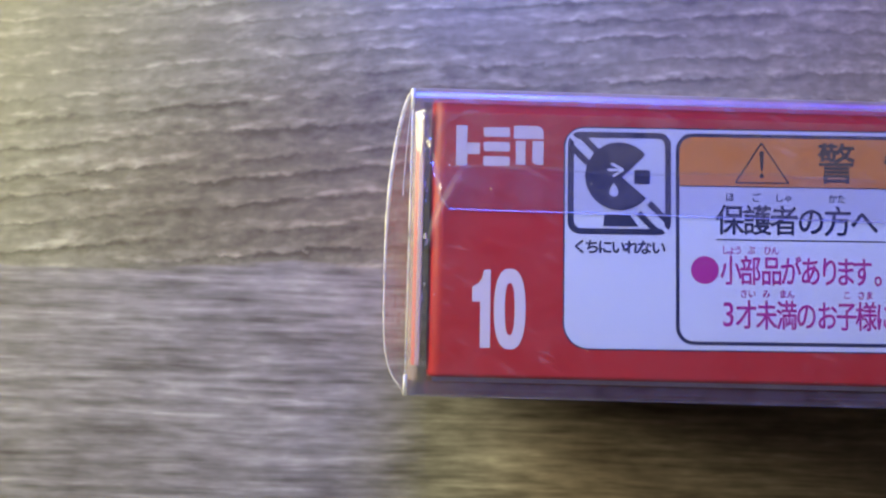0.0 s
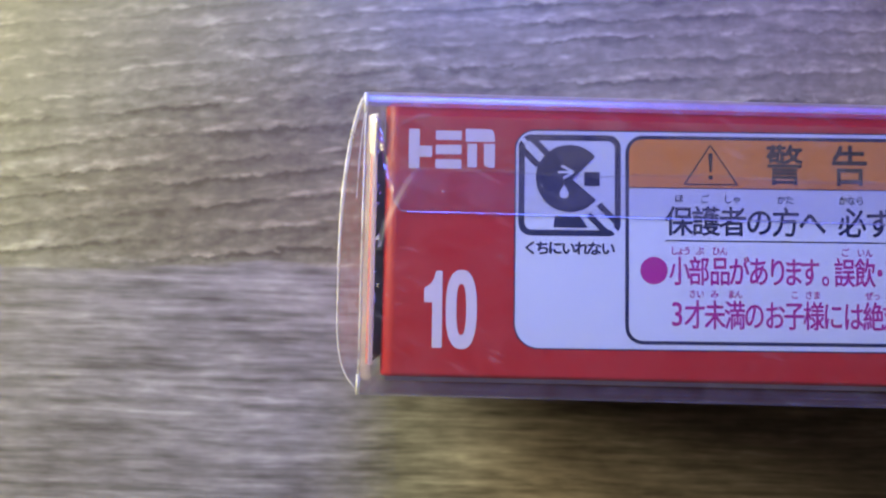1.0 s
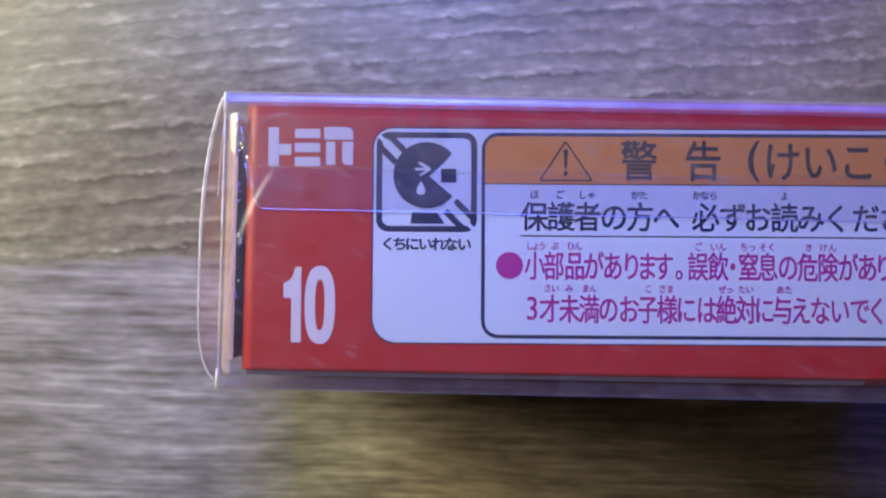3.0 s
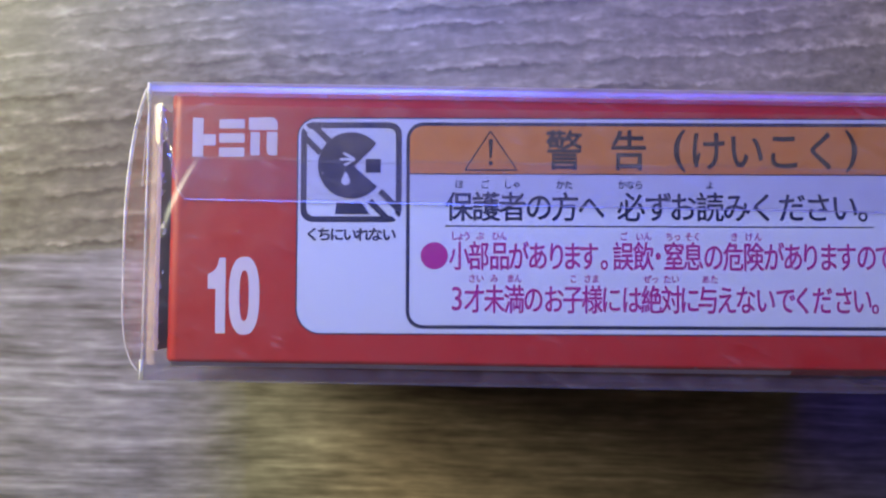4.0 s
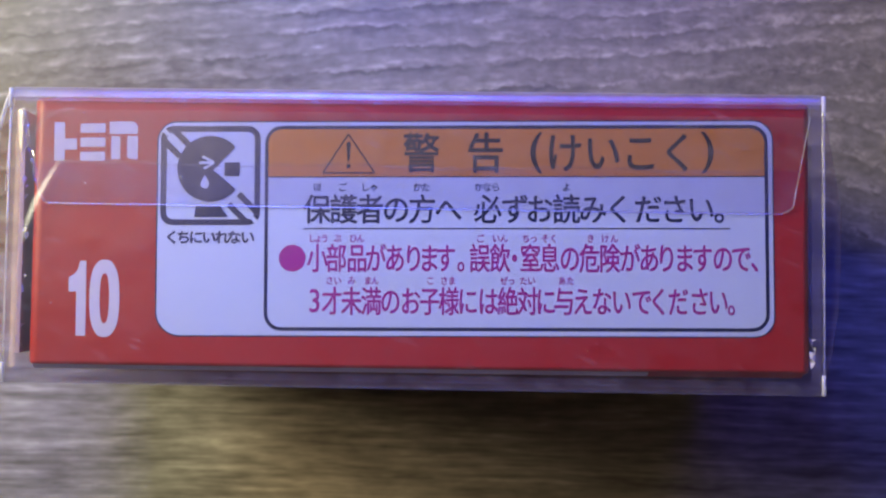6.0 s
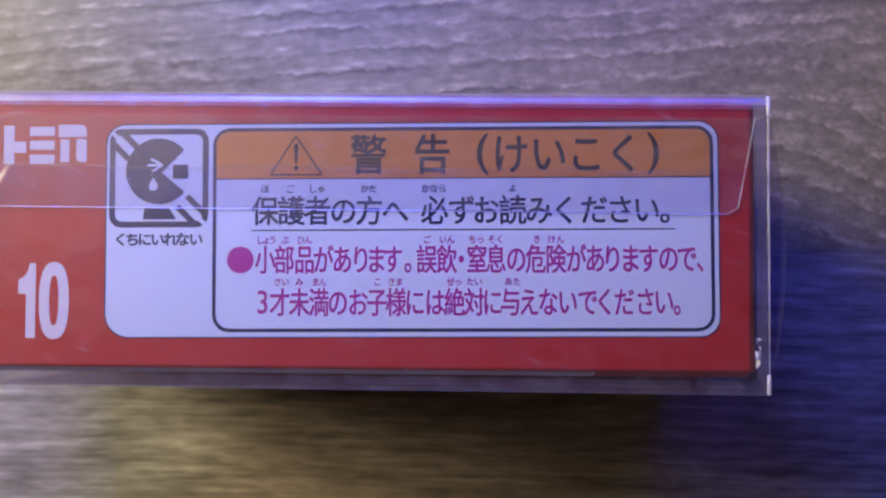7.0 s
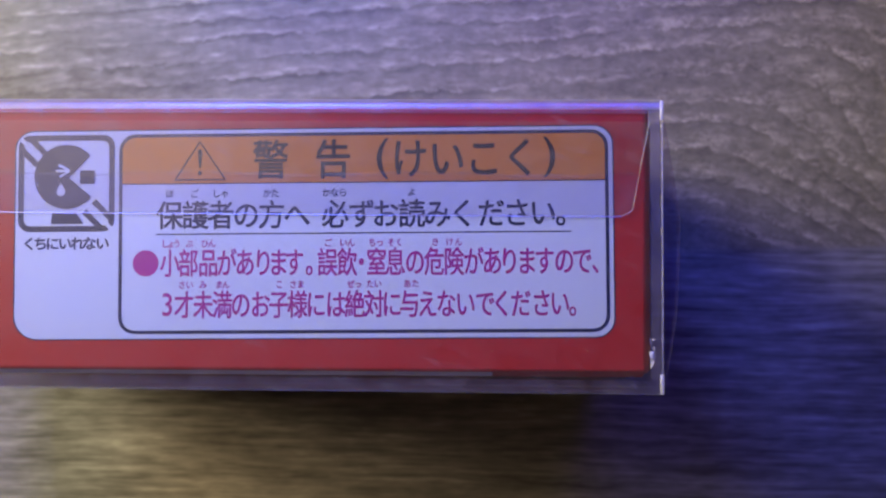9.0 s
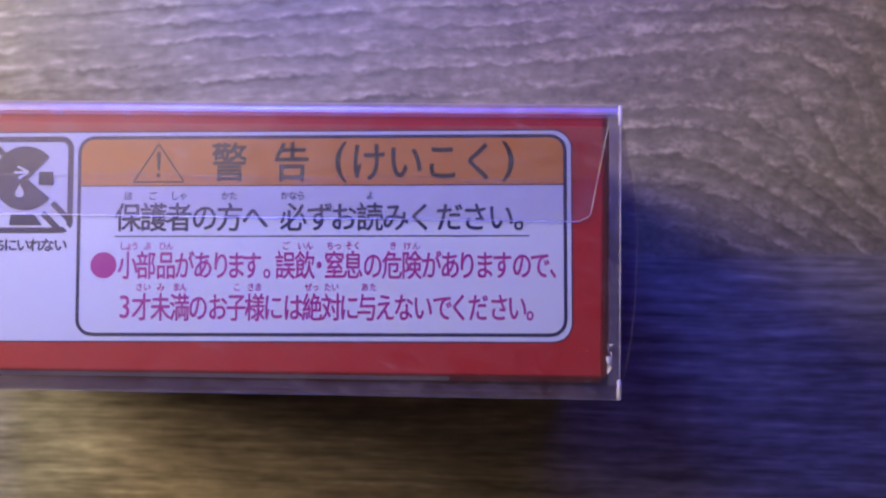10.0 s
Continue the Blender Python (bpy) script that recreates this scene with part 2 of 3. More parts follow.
        py = n.math("MULTIPLY", n.math("SUBTRACT", g, 15.0), 0.050)
        away = n.math("SQRT", n.math("ADD", n.math("MULTIPLY", px, px), n.math("MULTIPLY", py, py)))
        patch = n.ramp(n.math("MULTIPLY_ADD", n.math("SUBTRACT", mott, 0.5), 0.9, away), [(0.25, 1.0), (1.0, 0.0)], True)
        rings = n.math("SUBTRACT", rings, n.math("MULTIPLY", patch, 0.15))
        ringcol = n.ramp(rings, [(0.42, (0.053, 0.050, 0.038)), (0.63, (0.133, 0.133, 0.101)), (0.79, (0.215, 0.220, 0.176)), (1.05, (0.40, 0.40, 0.325))])
        ringcol = n.mix(n.math("MULTIPLY", patch, 0.8), ringcol, n.mix(1.0, ringcol, (1.08, 0.98, 0.95), "MULTIPLY"))
        ringcol = n.mix(heart, ringcol, n.mix(1.0, ringcol, (0.96, 0.87, 0.83), "MULTIPLY"))
        # towards the joint the rings run out into streaks
        ragged = n.math("SUBTRACT", n.noise(n.vec(n.math("MULTIPLY", x, 0.06), n.math("MULTIPLY", y, 0.5), 11.0), 1.0, 3, 0.6), 0.5)
        limit = n.math("MULTIPLY_ADD", x, -0.026, n.math("ADD", y, 1.2))
        blend = n.ramp(n.math("MULTIPLY", n.math("MULTIPLY_ADD", ragged, n.math("MULTIPLY_ADD", heart, 4.5, -5.5), limit), 0.75), [(0.0, 0.0), (1.0, 1.0)], True)
        col = n.mix(blend, col, ringcol)
        tone = n.mix(blend, tone, rings)
    n.put(n.bsdf.inputs["Base Color"], col)
    n.put(n.bsdf.inputs["Roughness"], n.ramp(tone, [(0.4, 0.50), (0.9, 0.36)]))
    n.bsdf.inputs["Specular IOR Level"].default_value = 0.62
    n.bump(tone, 0.25, 0.0003)
    return n.mat


COARSE_WOOD = wood_material("coarse_wood_board", True)
FINE_WOOD = wood_material("fine_wood_board", False)


def plain(name, colour, rough=0.8):
    n = Nodes(name)
    p, x, y = n.spot(1.0)
    f = n.noise(p, 3.0, 4)
    n.put(n.bsdf.inputs["Base Color"], n.mix(f, tuple(c * 0.85 for c in colour), colour))
    n.bsdf.inputs["Roughness"].default_value = rough
    n.bump(n.noise(p, 60.0, 3), 0.15, 0.003)
    return n.mat


WALL = plain("painted_wall", (0.62, 0.60, 0.60))
CEILING = plain("ceiling_paint", (0.72, 0.71, 0.70))
FLOOR = plain("floor_covering", (0.20, 0.17, 0.15), 0.6)


# ---- mesh helpers ----
def part(name, bm, material, parent=None, label=""):
    me = bpy.data.meshes.new(name)
    bm.normal_update()
    bm.to_mesh(me)
    bm.free()
    me.materials.append(material)
    ob = new(name, me)
    ob.parent = parent
    return tagged(ob, label)


def thing(name, m, label, category):
    ob = new(name)
    ob.empty_display_size = 0.02
    ob.matrix_world = m
    return tagged(ob, label, category)


def block(x0, x1, y0, y1, z0, z1, bevel=0.0, steps=2, bm=None):
    bm = bm or bmesh.new()
    made = bmesh.ops.create_cube(bm, size=1, matrix=Matrix.Translation(((x0 + x1) / 2, (y0 + y1) / 2, (z0 + z1) / 2)) @ Matrix.Diagonal((x1 - x0, y1 - y0, z1 - z0, 1)))
    if bevel:
        edges = list({e for v in made["verts"] for e in v.link_edges})
        bmesh.ops.bevel(bm, geom=edges, offset=bevel, segments=steps, affect="EDGES", profile=0.5)
    return bm


def round_rect(x0, x1, y0, y1, r, steps=8):
    """Corner points of a rounded rectangle; r is one radius or four (top right, top left, bottom left, bottom right)."""
    rs = r if isinstance(r, tuple) else (r,) * 4
    points = []
    for (cx, cy, a), q in zip(((x1, y1, 0), (x0, y1, 90), (x0, y0, 180), (x1, y0, 270)), rs):
        mx, my = cx - q * (1 if cx == x1 else -1), cy - q * (1 if cy == y1 else -1)
        for k in range(steps + 1 if q else 1):
            b = radians(a + 90 * k / steps)
            points.append((mx + q * math.cos(b), my + q * math.sin(b)))
    return points


def sheet(points, z, bm=None):
    bm = bm or bmesh.new()
    bm.faces.new([bm.verts.new((x * MM, y * MM, z)) for x, y in points])
    return bm


def ring(outer, inner, z, bm=None):
    """A flat band between two outlines with the same number of points."""
    bm = bm or bmesh.new()
    a = [bm.verts.new((x * MM, y * MM, z)) for x, y in outer]
    b = [bm.verts.new((x * MM, y * MM, z)) for x, y in inner]
    for i in range(len(a)):
        j = (i + 1) % len(a)
        bm.faces.new((a[i], a[j], b[j], b[i]))
    return bm


def stroke(a, b, w, z, bm):
    """A straight bar from a to b."""
    d = Vector((b[0] - a[0], b[1] - a[1])).normalized() * w / 2
    return sheet([(a[0] + d.y, a[1] - d.x), (b[0] + d.y, b[1] - d.x), (b[0] - d.y, b[1] + d.x), (a[0] - d.y, a[1] + d.x)], z, bm)


def glyph(char):
    """One character of the built-in font as a mesh, an em wide, about its middle."""
    curve = bpy.data.curves.new("glyph", "FONT")
    curve.body, curve.resolution_u = char, 4
    ob = new("glyph", curve)
    bpy.context.view_layer.update()
    me = bpy.data.meshes.new_from_object(ob.evaluated_get(bpy.context.evaluated_depsgraph_get()))
    bpy.data.objects.remove(ob)
    bpy.data.curves.remove(curve)
    return me


def lettering(name, chars, centres, y0, y1, width, z, material, parent, label="", fat=0.018, middle=(0.5, 0.38), em=0.95):
    """A line of print: each character in a cell at its centre, from y0 up to y1, width wide."""
    bm = bmesh.new()
    for char, cx in zip(chars, centres):
        me = glyph(char)
        if char in "()3":
            xs = [v.co.x for v in me.vertices]
            ys = [v.co.y for v in me.vertices]
            middle = ((min(xs) + max(xs)) / 2, (min(ys) + max(ys)) / 2)
        sx, sy = width / em, (y1 - y0) / em
        me.transform(Matrix.Translation((cx * MM, (y0 + y1) / 2 * MM, z)) @ Matrix.Diagonal((sx * MM, sy * MM, 1, 1)) @ Matrix.Translation((-middle[0], -middle[1], 0)))
        # the bold weight: the outline laid over itself, a hair to every side
        last = Vector((0, 0, 0))
        for k in range(9):
            a = math.pi / 4 * k
            spread = Vector((math.cos(a) * fat * width * MM, math.sin(a) * fat * width * MM, 1e-6 * k)) if k < 8 else Vector((0, 0, 1e-5))
            me.transform(Matrix.Translation(spread - last))
            last = spread
            bm.from_mesh(me)
        bpy.data.meshes.remove(me)
    return part(name, bm, material, parent, label)


# ---- the room that closes the place ----
def room_side(name, x0, x1, y0, y1, z0, z1, material):
    ob = part(name, block(x0, x1, y0, y1, z0, z1), material)
    return tagged(ob, kind="structure")


room_side("subfloor", -1.6, 1.6, -1.6, 1.6, -0.10, -0.0125, FLOOR)
room_side("ceiling", -1.6, 1.6, -1.6, 1.6, 1.65, 1.75, CEILING)
room_side("wall_north", -1.6, 1.6, 1.6, 1.7, -0.10, 1.75, WALL)
room_side("wall_south", -1.6, 1.6, -1.7, -1.6, -0.10, 1.75, WALL)
room_side("wall_east", 1.6, 1.7, -1.7, 1.7, -0.10, 1.75, WALL)
room_side("wall_west", -1.7, -1.6, -1.7, 1.7, -0.10, 1.75, WALL)

# ---- floor of printed boards; two of them meet under the box ----
SLANT = -1.06
floor = new("floor")
floor.matrix_world = pose(0, 0, 0, 0, 0, SLANT)
tagged(floor, "grey-brown wood-grain board floor with fine streaks and wavy rings", kind="structure")
WIDE = 0.145
for k in range(-11, 11):
    coarse = k % 2 == 0
    board = block(-1.55, 1.55, k * WIDE - 0.004 + 0.000005, (k + 1) * WIDE - 0.004 - 0.000005, -0.012, 0, 0.00002, 1)
    part("board", board, COARSE_WOOD if coarse else FINE_WOOD, floor, "wood-grain board with wavy ring edges" if coarse else "wood-grain board with fine straight streaks")

# ---- the printed card box ----
TOP = 0.0408
box_turn = -0.74
box = thing("toy_box", pose(-0.0002, -0.0003, 0, 0, 0, box_turn), "red printed cardboard toy box with white warning panel", "box")
body = block(-0.0396, 0.0399, -0.0135, 0.0139, 0.0006, TOP)
for side, radius in ((-1, 0.0014), (1, 0.0008), (0, 0.0004)):
    if side:
        edges = [e for e in body.edges if all(side * v.co.x > 0.038 and v.co.z > 0.04 for v in e.verts)]
    else:
        edges = [e for e in body.edges if e.calc_face_angle(0) > 1.2]
    bmesh.ops.bevel(body, geom=edges, offset=radius, segments=8 if side else 3, affect="EDGES", profile=0.5)
for f in body.faces:
    f.smooth = len(f.verts) == 4 and f.calc_area() < 0.0001
part("body", body, RED, box)


def end_flap(side, lean):
    """A card end flap sprung a little open: printed outside, bare card inside and on its edge."""
    outer, inner = [], []
    for k in range(9):
        w = k / 8
        z = 0.0405 - 0.0395 * w ** 2
        x = 0.0403 + lean * min(1.0, 3.2 * w) - 0.0004 * w
        outer.append((side * (x + 0.0005), z))
        inner.append((side * x, z))
    skin, core = bmesh.new(), bmesh.new()
    for bm, line in ((skin, outer), (core, inner)):
        rows = [[bm.verts.new((x, y, z)) for y in (-0.0124, 0.0126)] for x, z in line]
        for a, b in zip(rows, rows[1:]):
            bm.faces.new((a[0], a[1], b[1], b[0])).smooth = True
    top = [core.verts.new((x, y, outer[0][1])) for x, y in ((outer[0][0], -0.0124), (outer[0][0], 0.0126), (inner[0][0], 0.0126), (inner[0][0], -0.0124))]
    core.faces.new(top)
    for y in (-0.0124, 0.0126):
        for (xa, za), (xb, zb), (xc, zc), (xd, zd) in zip(outer, outer[1:], inner[1:], inner):
            core.faces.new([core.verts.new(c) for c in ((xa, y, za), (xb, y, zb), (xc, y, zc), (xd, y, zd))])
    flap = part("end_flap", core, RAW_CARD, box, "bare card end flap sprung slightly open")
    part("flap_print", skin, RED, flap, "red printed outer side")


end_flap(-1, 0.0006)
part("end_flap", block(0.0399, 0.0403, -0.0122, 0.0124, 0.0010, 0.0386, 0.00015, 2), RED, box, "red card end flap")
# the front panel bows out slightly under the fold: a pale strip painted for a reflection, red below and beside it
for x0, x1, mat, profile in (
    (-39.0, 23.75, PALE_REFLECTION, ((-13.30, 40.45), (-13.62, 40.15), (-13.95, 39.75), (-14.0, 38.5))),
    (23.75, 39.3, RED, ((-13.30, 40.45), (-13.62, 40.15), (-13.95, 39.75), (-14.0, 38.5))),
    (-39.0, 39.3, RED, ((-14.0, 38.5), (-13.9, 30.0), (-13.7, 18.0), (-13.55, 0.9))),
):
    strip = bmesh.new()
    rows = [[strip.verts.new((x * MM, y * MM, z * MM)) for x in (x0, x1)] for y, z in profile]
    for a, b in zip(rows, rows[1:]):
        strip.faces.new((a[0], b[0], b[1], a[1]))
    part("front_strip", strip, mat, box, "pale strip painted for a reflection" if mat is PALE_REFLECTION else "red printed front")

# print on the upper face; the print sits a little turned on the card
printed = 0.012 * MM


def layer(k):
    return TOP + printed * k


tilted = pose(0.0002, 0.0003, 0, 0, 0, -box_turn - 0.15)


def print_part(name, bm, material, label=""):
    ob = part(name, bm, material, box, label)
    ob.matrix_local = tilted
    return ob


print_part("white_panel", sheet(round_rect(-26.50, 35.95, -10.42, 11.33, (1.9, 1.9, 2.4, 1.9)), layer(1)), WHITE, "white rounded warning panel")
print_part("panel_outline", ring(round_rect(-26.66, 36.09, -10.56, 11.47, (2.04, 2.04, 2.54, 2.04)), round_rect(-26.50, 35.95, -10.42, 11.33, (1.9, 1.9, 2.4, 1.9)), layer(1)), NAVY, "thin navy outline")
WARN = (-15.53, 35.52, -9.95, 10.97)
print_part("warning_frame", ring(round_rect(*WARN, 1.75), round_rect(WARN[0] + 0.36, WARN[1] - 0.36, WARN[2] + 0.36, WARN[3] - 0.36, 1.4), layer(2)), NAVY, "navy rounded frame line")
print_part("warning_banner", sheet(round_rect(-15.17, 35.16, 5.75, 10.61, (1.4, 1.4, 0, 0)), layer(2)), ORANGE, "orange heading banner")
rule = bmesh.new()
stroke((-15.17, 5.72), (35.16, 5.72), 0.1, layer(3), rule)
print_part("banner_rule", rule, NAVY)
rule = bmesh.new()
stroke((-11.55, 0.43), (31.65, 0.43), 0.13, layer(2), rule)
print_part("underline", rule, NAVY)

# warning triangle
tri = bmesh.new()
A, B, C = (-7.0, 10.1), (-9.6, 6.12), (-4.3, 6.12)
for a, b in ((A, B), (B, C), (C, A)):
    stroke(a, b, 0.16, layer(3), tri)
sheet([(-7.22, 9.2), (-7.1, 7.35), (-6.85, 7.35), (-6.74, 9.2), (-6.85, 9.3), (-7.1, 9.3)], layer(3), tri)
sheet([(-6.98 + 0.24 * math.cos(k * math.pi / 6), 6.82 + 0.24 * math.sin(k * math.pi / 6)) for k in range(12)], layer(3), tri)
print_part("warning_triangle", tri, BROWN_BLACK)

HEAD_Y = (6.15, 10.25)
L2 = [-10.16, -7.46, -4.77, -2.1, 0.56, 3.21, 7.21, 9.97, 12.45, 15.18, 17.85, 20.47, 23.42, 26.08, 28.74, 31.45]
L3 = [-10.1, -8.16, -6.07, -4.15, -2.21, -0.32, 1.27, 2.93, 5.15, 6.4, 8.45, 9.93, 11.52, 13.45, 15.5, 17.48, 19.52, 21.56, 23.48, 25.24, 27.04, 28.85, 30.88, 32.74, 34.71]
L4 = [-10.36, -8.59, -6.59, -4.59, -2.65, -0.6, 1.33, 3.27, 5.2, 7.25, 9.24, 11.22, 13.09, 14.91, 16.77, 18.7, 20.68, 22.71, 24.46, 26.38, 28.52, 30.38, 32.35]


def printed_line(name, *args, **more):
    ob = lettering(name, *args, **more)
    ob.matrix_local = tilted
    return ob


printed_line("heading_text", "警告けいこく", [0.46, 6.99, 14.99, 18.86, 22.67, 26.53], *HEAD_Y, 3.7, layer(3), BROWN_BLACK, box)
printed_line("heading_text", "()", [12.15, 29.45], 6.0, 10.3, 4.6, layer(3), BROWN_BLACK, box, fat=0.008)
printed_line("notice_text", "保護者の方へ必ずお読みください。", L2, 0.94, 3.92, 2.75, layer(2), NAVY, box)
printed_line("danger_text", "小部品があります。誤飲・窒息の危険がありますので、", L3, -4.02, -1.10, 2.05, layer(2), MAGENTA, box, fat=0.019)
printed_line("danger_text", "3", L4[:1], -8.5, -5.3, 2.6, layer(2), MAGENTA, box, fat=0.008)
printed_line("danger_text", "才未満のお子様には絶対に与えないでください。", L4[1:], -8.36, -5.48, 2.05, layer(2), MAGENTA, box, fat=0.019)
printed_line("reading_text", "ほごしゃかたかならよ", [-10.15, -7.56, -5.26, -4.35, 0.07, 0.93, 6.3, 7.16, 8.01, 15.2], 4.21, 5.13, 0.9, layer(2), NAVY, box, fat=0.02)
printed_line("reading_text", "しょうぶひんごいんちっそくきけん", [-10.63, -10.0, -9.37, -8.05, -6.45, -5.7, 6.46, 8.06, 8.86, 11.07, 11.87, 13.01, 13.86, 17.61, 19.08, 19.99], -1.0, -0.12, 0.8, layer(2), MAGENTA, box, fat=0.02)
printed_line("reading_text", "さいみまんこさまぜったいあた", [-8.83, -8.03, -6.6, -4.94, -4.2, 1.39, 2.81, 3.61, 8.84, 9.58, 10.83, 11.63, 14.69, 15.54], -5.28, -4.42, 0.8, layer(2), MAGENTA, box, fat=0.02)
printed_line("caption_text", "くちにいれない", [-25.01, -23.8, -22.53, -21.21, -19.88, -18.62, -17.24], -1.12, 0.24, 1.45, layer(2), NAVY, box, fat=0.035)
print_part("bullet", sheet([(-12.66 + 1.37 * math.cos(k * math.pi / 20), -2.58 + 1.37 * math.sin(k * math.pi / 20)) for k in range(40)], layer(2)), MAGENTA, "magenta bullet dot")

# the keep-out-of-mouth sign
sign = (-26.24, -16.0, 0.78, 10.96)
mark = ring(round_rect(*sign, 1.25), round_rect(sign[0] + 0.6, sign[1] - 0.6, sign[2] + 0.6, sign[3] - 0.6, 0.75), layer(2))
print_part("sign_frame", mark, NAVY, "navy rounded sign frame")
bars = bmesh.new()
stroke((-25.95, 10.55), (-16.3, 1.05), 0.42, layer(3), bars)
print_part("sign_bar_ground", bars, WHITE)
bars = bmesh.new()
for shift in (-0.52, 0.52):
    stroke((-25.47 + shift, 10.07 + shift), (-23.75 + shift, 8.35 + shift), 0.62, layer(4), bars)
    stroke((-18.7 + shift, 3.45 + shift), (-16.85 + shift, 1.6 + shift), 0.62, layer(4), bars)
print_part("sign_bars", bars, NAVY, "navy diagonal bars")
CX, CY, CR = -21.14, 6.57, 3.38
head = bmesh.new()
arc = [(CX + CR * math.cos(radians(a)), CY + CR * math.sin(radians(a))) for a in range(41, 328, 7)]
mid = head.verts.new((-20.85 * MM, 6.45 * MM, layer(5)))
rim = [head.verts.new((x * MM, y * MM, layer(5))) for x, y in arc]
for a, b in zip(rim, rim[1:]):
    head.faces.new((mid, a, b))
print_part("sign_disc", head, NAVY, "navy disc with a wedge cut out")
bits = bmesh.new()
stroke((-22.3, 7.17), (-20.9, 7.2), 0.26, layer(6), bits)
stroke((-21.95, 7.83), (-20.75, 7.2), 0.26, layer(7), bits)
stroke((-21.8, 6.55), (-20.75, 7.2), 0.26, layer(8), bits)
sheet([(-21.68, 5.95)] + [(-21.68 + 0.46 * math.cos(radians(a)), 4.99 + 0.46 * math.sin(radians(a))) for a in range(150, 400, 20)], layer(6), bits)
print_part("sign_arrow", bits, WHITE, "white arrow and drop")
bits = bmesh.new()
sheet([(-19.66, 5.83), (-18.13, 5.83), (-18.13, 7.22), (-19.66, 7.22)], layer(5), bits)
sheet([(-22.73, 1.61), (-19.26, 1.61), (-20.05, 2.73), (-22.59, 2.73)], layer(5), bits)
print_part("sign_blocks", bits, NAVY)

# white maker's mark as plain bars, and the number
mark = bmesh.new()
sheet(round_rect(-37.3, -36.2, 7.4, 11.4, 0.1), layer(1), mark)
sheet(round_rect(-36.25, -34.95, 8.55, 9.7, 0.1), layer(1), mark)
for y in (7.4, 8.85, 10.3):
    sheet(round_rect(-34.6, -32.0, y, y + 0.95, 0.15), layer(1), mark)
sheet(round_rect(-31.6, -28.65, 10.15, 11.45, (0.7, 0.1, 0.1, 0.1)), layer(1), mark)
sheet(round_rect(-31.4, -30.45, 7.55, 9.95, 0.1), layer(1), mark)
sheet(round_rect(-29.75, -28.65, 7.55, 9.95, (0.1, 0.1, 0.5, 0.1)), layer(1), mark)
print_part("white_mark", mark, PALE_PRINT, "white block mark")
ten = bmesh.new()
sheet([(-35.55, -6.0), (-35.55, -4.55), (-34.95, -4.2), (-34.6, -3.7), (-34.4, -2.85), (-33.75, -2.85), (-33.75, -10.5), (-34.75, -10.5), (-34.75, -6.0)], layer(1), ten)


def oval(cx, cy, rx, ry, p=2.5, count=40):
    points = []
    for k in range(count):
        c, s = math.cos(2 * math.pi * k / count), math.sin(2 * math.pi * k / count)
        points.append((cx + rx * math.copysign(abs(c) ** (2 / p), c), cy + ry * math.copysign(abs(s) ** (2 / p), s)))
    return points


ring(oval(-31.85, -6.68, 1.55, 3.95), oval(-31.85, -6.68, 0.48, 2.55), layer(1), ten)
print_part("number_ten", ten, PALE_PRINT, "white number 10")

# ---- the clear folded case round the box ----
CW, CD, CZ = 0.0413, 0.0150, 0.0413
FT = 0.0002
case_turn = -0.92
case = thing("clear_case", pose(-0.0005, -0.0007, 0, 0, 0, case_turn), "clear folded plastic case with glue flap standing over the red box", "plastic case")
part("top_panel", block(-CW, CW, -CD, CD - 0.0009, CZ - FT, CZ, 0.00004, 1), FILM, case)
part("front_panel", block(-CW, CW, -CD, -CD + FT, 0.0003, CZ - FT), FILM, case)
part("back_panel", block(-CW, CW, CD, CD + FT, 0.0003, CZ - 0.0006), FILM, case)
# extra sheets under the top panel, added only for their painted glow
part("front_haze", sheet([(-41.2, -14.9), (41.2, -14.9), (41.2, -13.7), (-41.2, -13.7)], CZ - FT - 0.00008), FRONT_HAZE, case, "added sheet painting a violet reflection along the front margin")
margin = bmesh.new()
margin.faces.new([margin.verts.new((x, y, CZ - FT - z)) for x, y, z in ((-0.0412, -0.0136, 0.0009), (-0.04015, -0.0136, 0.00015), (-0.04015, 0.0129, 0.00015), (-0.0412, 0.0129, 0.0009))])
part("end_haze", margin, END_GLOW, case, "added sheet painting a warm glow over the end margin")
part("end_haze", sheet([(40.25, -13.6), (41.2, -13.6), (41.2, 12.9), (40.25, 12.9)], CZ - FT - 0.0001), FAR_HAZE, case, "added sheet painting violet haze over the far end margin")
part("bottom_panel", block(-CW, CW, -CD + FT, CD - FT, 0.0001, 0.0003), FILM, case)


def bow(side, y, w):
    """How far an end panel stands out at y, w up its height: a rounded flap, sprung open most near the top."""
    if side > 0:
        swell = 0.85 * (((CD - y) / 0.0115) ** 0.9 if y > 0.0035 else max(0.0, 1 - ((0.0035 - y) / 0.0185) ** 3))
    else:
        swell = max(0.0, 1 - ((y + 0.002) / 0.017) ** 2.2 if y > -0.002 else 1 - (-(y + 0.002) / 0.0125) ** 5) ** 0.7
    return side * (CW + 0.0023 * swell * math.sin(math.pi / 2 * min(1.0, w / 0.8)) ** 1.5)


